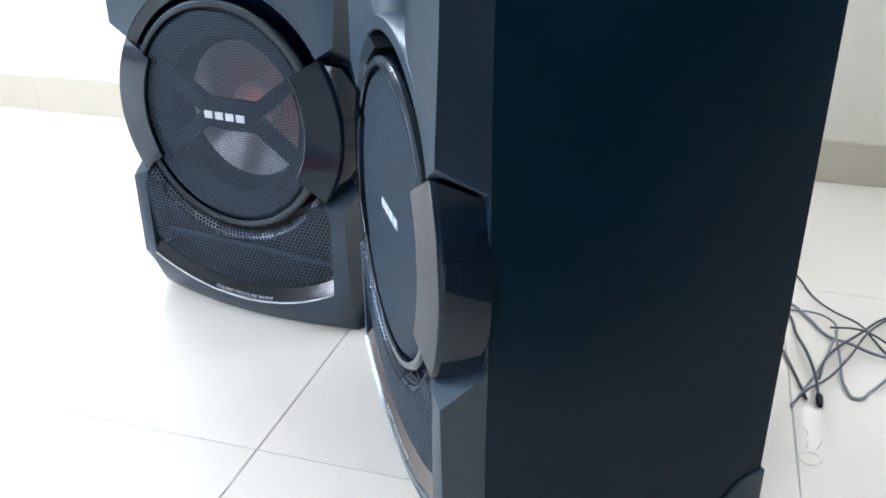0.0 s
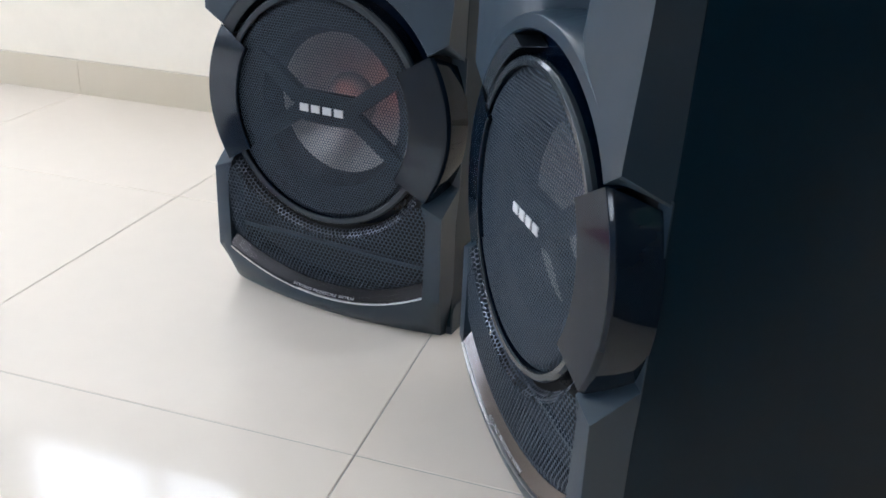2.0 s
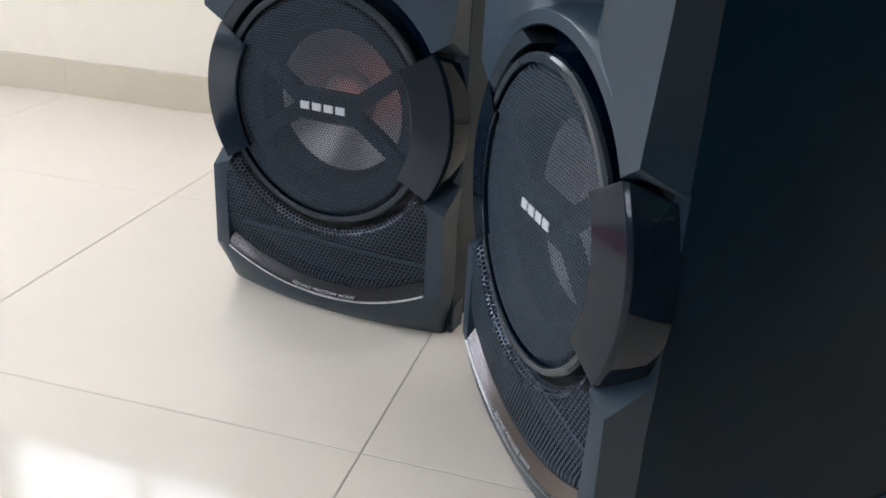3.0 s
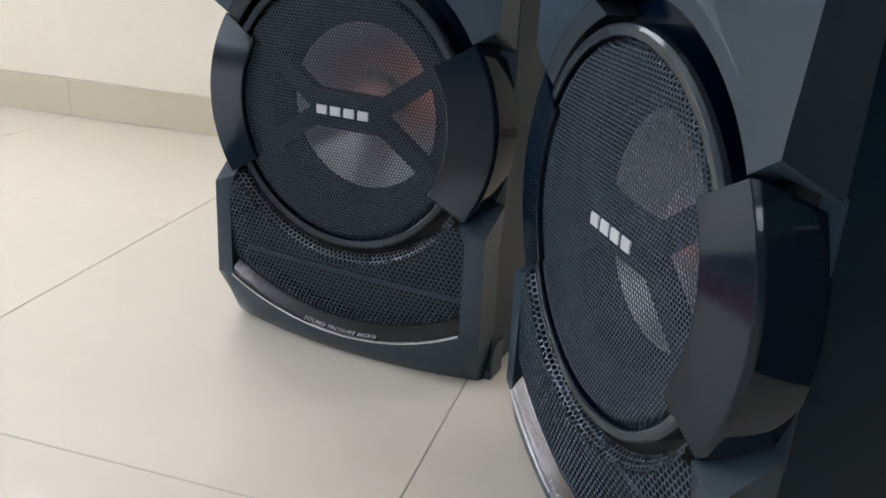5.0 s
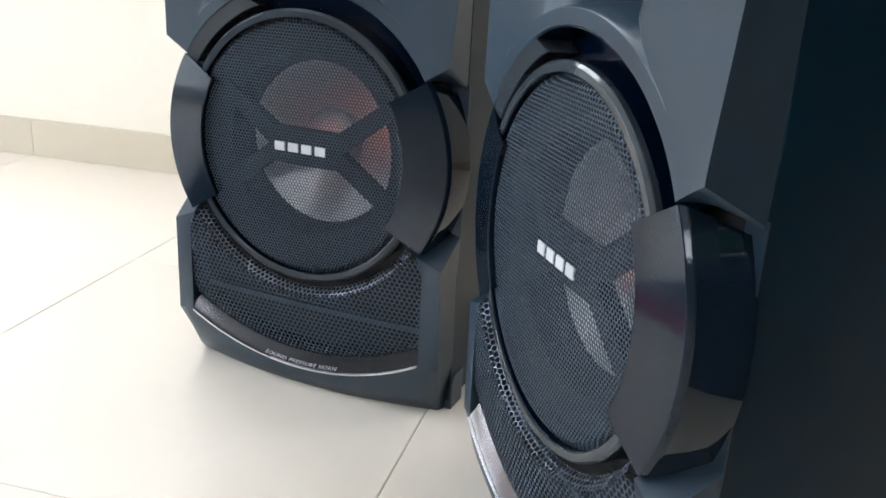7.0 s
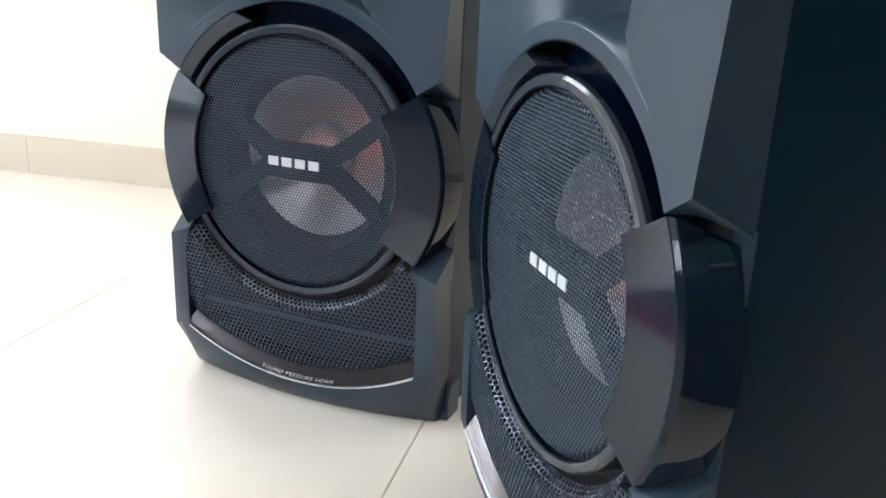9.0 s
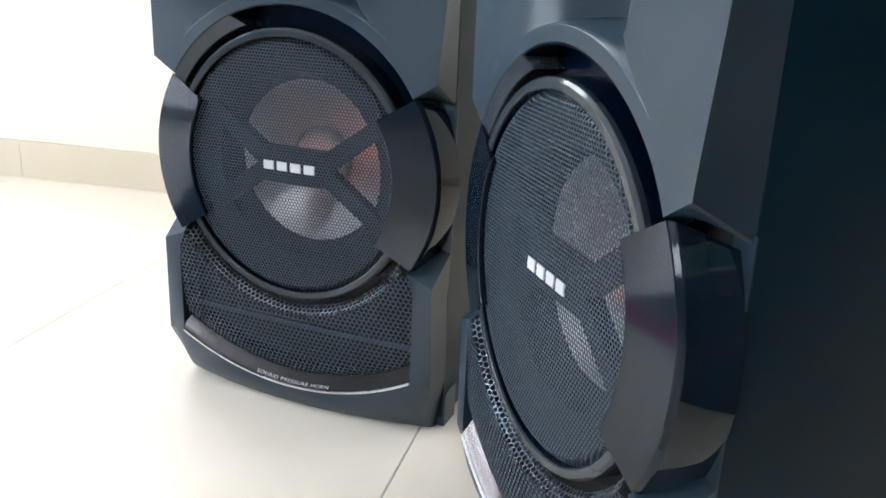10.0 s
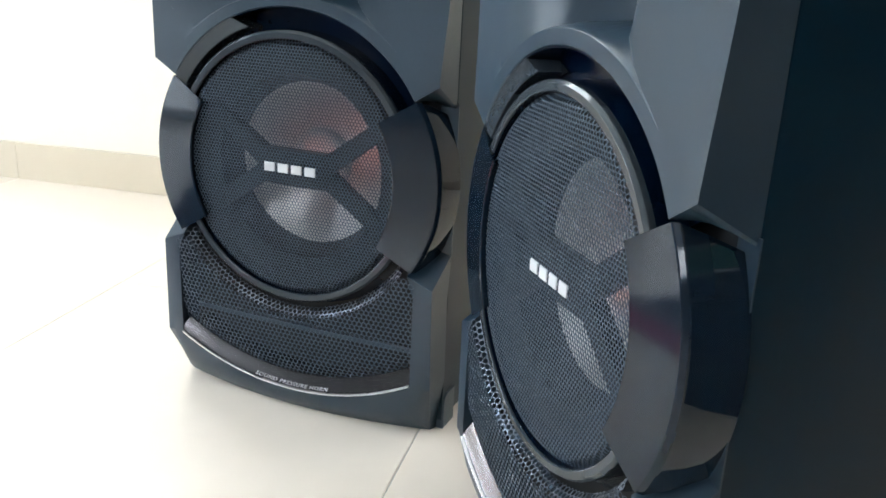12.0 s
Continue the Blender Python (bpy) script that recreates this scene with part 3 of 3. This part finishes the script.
    ob = part("cross_bar", prism([(u, 0.0115, ZC + z) for u, z in outline], [(u, 0.026, ZC + z) for u, z in outline], M_DARK, "cross_bar"), driver, "black cross-shaped bar before the cone")
    part("led", mesh_of("led", *box_data(-0.006, 0.022, 0.0262, 0.029, ZC - 0.005, ZC + 0.008), M_LED), driver, "small glowing red light behind the bar")
    # four plain raised blocks in place of the maker's mark
    for i in range(4):
        x0 = -0.0328 + i * 0.0178
        box("badge_block", x0, x0 + 0.0138, -0.0006, 0.0014, 0.2992, 0.3096, M_SILVER, sp, bevel=0.0008)
    return sp


left = loudspeaker("black floor-standing loudspeaker with lit cone, on cream tiles")
left.matrix_world = pose(-0.1642, 0.2814, 0, 0, 0, -9.74)
right = copy_thing(left, pose(0.1612, 0.0302, 0, 0, 0, -57.7))
right["label"] = "black floor-standing loudspeaker turned aside, plain vinyl side panel showing"

# ---- loose cables on the floor ----


def cable(name, label, pts, radius, mat, lift=0.0):
    cu = bpy.data.curves.new(name, "CURVE")
    cu.dimensions, cu.bevel_depth, cu.bevel_resolution, cu.resolution_u = "3D", radius * 0.86, 3, 8
    s = cu.splines.new("BEZIER")
    s.bezier_points.add(len(pts) - 1)
    for p, q in zip(s.bezier_points, pts):
        p.co = (q[0], q[1], (q[2] if len(q) > 2 else 0.0) + radius + 0.0004)
        p.handle_left_type = p.handle_right_type = "AUTO"
    cu.materials.append(mat)
    return tagged(new(name, cu), label, "cable", "loose cables")


cable("speaker_cable", "thin dark speaker cable lying on the tiles", [(0.47, 0.62), (0.56, 0.50), (0.593, 0.405), (0.605, 0.352), (0.615, 0.300), (0.618, 0.282)], 0.0022, M_CABLE)
cable("speaker_cable", "dark cable with a plug lying on the tiles", [(0.50, 0.68), (0.608, 0.508), (0.616, 0.447), (0.625, 0.387, 0.006), (0.631, 0.332, 0.006), (0.633, 0.276)], 0.0024, M_CABLE)
cable("speaker_cable", "grey twin speaker cable lying on the tiles", [(0.48, 0.62), (0.611, 0.542), (0.636, 0.499), (0.659, 0.452), (0.686, 0.428, 0.005), (0.712, 0.410, 0.005), (0.75, 0.412), (0.86, 0.45)], 0.0026, M_CABLE_GREY)
cable("speaker_cable", "thin grey looped speaker cable on the tiles", [(0.50, 0.54), (0.610, 0.519), (0.645, 0.512, 0.004), (0.665, 0.492, 0.006), (0.670, 0.463, 0.008), (0.660, 0.420, 0.006), (0.641, 0.363), (0.615, 0.300), (0.599, 0.257)], 0.0019, M_CABLE_GREY)
cable("speaker_cable", "thin dark speaker cable running over the tiles", [(0.53, 0.78), (0.625, 0.649), (0.649, 0.572), (0.673, 0.523, 0.004), (0.704, 0.493, 0.004), (0.719, 0.461), (0.731, 0.426), (0.78, 0.36)], 0.0018, M_CABLE)
cable("speaker_cable", "dark cable crossing a loose coil on the tiles", [(0.86, 0.60), (0.744, 0.518, 0.008), (0.700, 0.456, 0.010), (0.649, 0.380, 0.006), (0.637, 0.334)], 0.0021, M_CABLE)
cable("speaker_cable", "grey cable bent in a wide loop on the tiles", [(0.667, 0.454, 0.009), (0.667, 0.385, 0.004), (0.669, 0.316), (0.677, 0.300), (0.698, 0.322), (0.721, 0.356), (0.77, 0.42)], 0.0022, M_CABLE_GREY)
cable("speaker_cable", "thin dark cable end on the coil", [(0.660, 0.458, 0.012), (0.694, 0.463, 0.012), (0.711, 0.456, 0.012), (0.75, 0.42, 0.004)], 0.0018, M_CABLE)
cable("speaker_cable", "thin dark cable slanting across the coil", [(0.599, 0.262), (0.618, 0.295, 0.004), (0.645, 0.329, 0.004), (0.678, 0.388, 0.007), (0.707, 0.450, 0.014), (0.77, 0.55, 0.004)], 0.0019, M_CABLE)
plug = thing("cable_plug", "small black plug on the end of a cable", "plug", "loose cables")
part("plug_body", lathe([(0.0001, 0.0), (0.004, 0.0), (0.0045, 0.004), (0.0045, 0.018), (0.003, 0.024), (0.0001, 0.024)], M_DARK, "plug_body", 0.0, steps=20), plug)
plug.matrix_world = pose(0.6335, 0.290, 0.0046, 0, 0, -3)

ring = thing("plastic_ring", "small clear plastic ring lying on the tiles", "ring")
rv, rf = [], []
for i in range(36):
    a = 2 * math.pi * i / 36
    for k in range(8):
        q = 2 * math.pi * k / 8
        rv.append(((0.012 + 0.001 * math.cos(q)) * math.cos(a), (0.012 + 0.001 * math.cos(q)) * math.sin(a), 0.0012 + 0.001 * math.sin(q)))
        rf.append((i * 8 + k, i * 8 + (k + 1) % 8, ((i + 1) % 36) * 8 + (k + 1) % 8, ((i + 1) % 36) * 8 + k))
part("ring_body", mesh_of("ring_body", rv, rf, M_CLEAR, True, 60), ring)
ring.matrix_world = pose(0.614, 0.161, 0)

sleeve = thing("plastic_sleeve", "crumpled clear plastic cable sleeve lying on the tiles", "sleeve")
cv, cf = [], []
for i in range(25):
    k = i / 24
    x, y, w = 0.616 + 0.012 * k + 0.003 * math.sin(7 * k), 0.176 + 0.095 * k, 0.006 + 0.004 * math.sin(2.4 * k)
    for q in range(10):
        a = 2 * math.pi * q / 10
        cv.append((x + w * math.cos(a), y, 0.0036 + (0.0028 + 0.0006 * math.sin(19 * k + 2 * q)) * math.sin(a)))
    if i:
        cf += [((i - 1) * 10 + q, (i - 1) * 10 + (q + 1) % 10, i * 10 + (q + 1) % 10, i * 10 + q) for q in range(10)]
part("sleeve_body", mesh_of("sleeve_body", cv, cf, M_FILM, True, 80), sleeve).visible_shadow = False

# ---- unseen cabinet, stands in for the dark mass mirrored in bracket and side ----
cabinet = thing("cabinet", "unseen dark wooden cabinet standing in for a dark shape mirrored in the bracket", "cabinet")
for nm, b in (("side_panel", (0.61, 0.63, -0.80, -0.22, 0.0, 0.43)), ("side_panel", (1.23, 1.25, -0.80, -0.22, 0.0, 0.43)), ("top_panel", (0.60, 1.26, -0.81, -0.21, 0.43, 0.45)),
              ("back_panel", (0.631, 1.229, -0.80, -0.785, 0.03, 0.429)), ("plinth", (0.631, 1.229, -0.76, -0.25, 0.0, 0.05)),
              ("door", (0.632, 0.928, -0.238, -0.22, 0.055, 0.425)), ("door", (0.932, 1.228, -0.238, -0.22, 0.055, 0.425))):
    box(nm, *b, M_CABINET, cabinet, bevel=0.002)

# ---- rug beside the speakers, seen mirrored in the polished brackets ----
rug = thing("rug", "dark brown woven floor rug with grey and red border bands", "rug")
for nm, b, mat in (("border_band", (0.0, 0.64, -0.085, 0.0, 0.0005, 0.006), M_RUG_RED), ("border_band", (0.0, 0.64, -0.165, -0.0855, 0.0005, 0.006), M_RUG_GREY), ("field", (0.0, 0.64, -0.85, -0.1655, 0.0005, 0.006), M_RUG)):
    box(nm, *b, mat, rug, bevel=0.0015)
rug.matrix_world = pose(-0.672, 0.202, 0, 0, 0, -53.0)

# ---- tiles, last ----
def slab(name, w, d, h, mat, edge=0.0012):
    x, y = w / 2, d / 2
    v = [(sx * x, sy * y, -h) for sx, sy in ((-1, -1), (1, -1), (1, 1), (-1, 1))]
    v += [(sx * x, sy * y, -edge) for sx, sy in ((-1, -1), (1, -1), (1, 1), (-1, 1))]
    v += [(sx * (x - edge), sy * (y - edge), 0) for sx, sy in ((-1, -1), (1, -1), (1, 1), (-1, 1))]
    f = [(8, 9, 10, 11)] + [(a + i, a + (i + 1) % 4, a + 4 + (i + 1) % 4, a + 4 + i) for a in (0, 4) for i in range(4)]
    return mesh_of(name, v, f, mat)


GAP = 0.0013
whole = slab("tile", T - GAP, T - GAP, 0.008, M_TILE, 0.0009)
rng = random.Random(4)
for i in range(math.floor(ROOM_L / T), math.ceil(ROOM_R / T)):
    x0, x1 = max(i * T, ROOM_L), min((i + 1) * T, ROOM_R)
    for j in range(math.floor(ROOM_F / T), math.ceil(ROOM_B / T)):
        y0, y1 = max(j * T, ROOM_F), min((j + 1) * T, ROOM_B)
        drop, turn = rng.uniform(-0.0002, 0.0), 90 * rng.randrange(4)
        cut = x1 - x0 < T - 0.001 or y1 - y0 < T - 0.001
        t = new("tile", slab("tile", x1 - x0 - GAP, y1 - y0 - GAP, 0.008, M_TILE, 0.0009) if cut else whole)
        t.parent = floor
        t.matrix_basis = pose((x0 + x1) / 2, (y0 + y1) / 2, drop, 0, 0, 0 if cut else turn)
skirt = thing("baseboard", "beige porcelain skirting tiles along the wall", "skirting", kind="structure")
for i in range(math.floor(ROOM_L / T), math.ceil(ROOM_R / T)):
    x0, x1 = max(i * T, ROOM_L), min((i + 1) * T, ROOM_R)
    sk = mesh_of("skirting_tile", *box_data(-(x1 - x0) / 2 + 0.0007, (x1 - x0) / 2 - 0.0007, -0.012, 0.0, 0.0003, 0.087), M_SKIRT)
    t = new("skirting_tile", sk)
    t.parent = skirt
    t.matrix_basis = pose((x0 + x1) / 2, ROOM_B, 0)
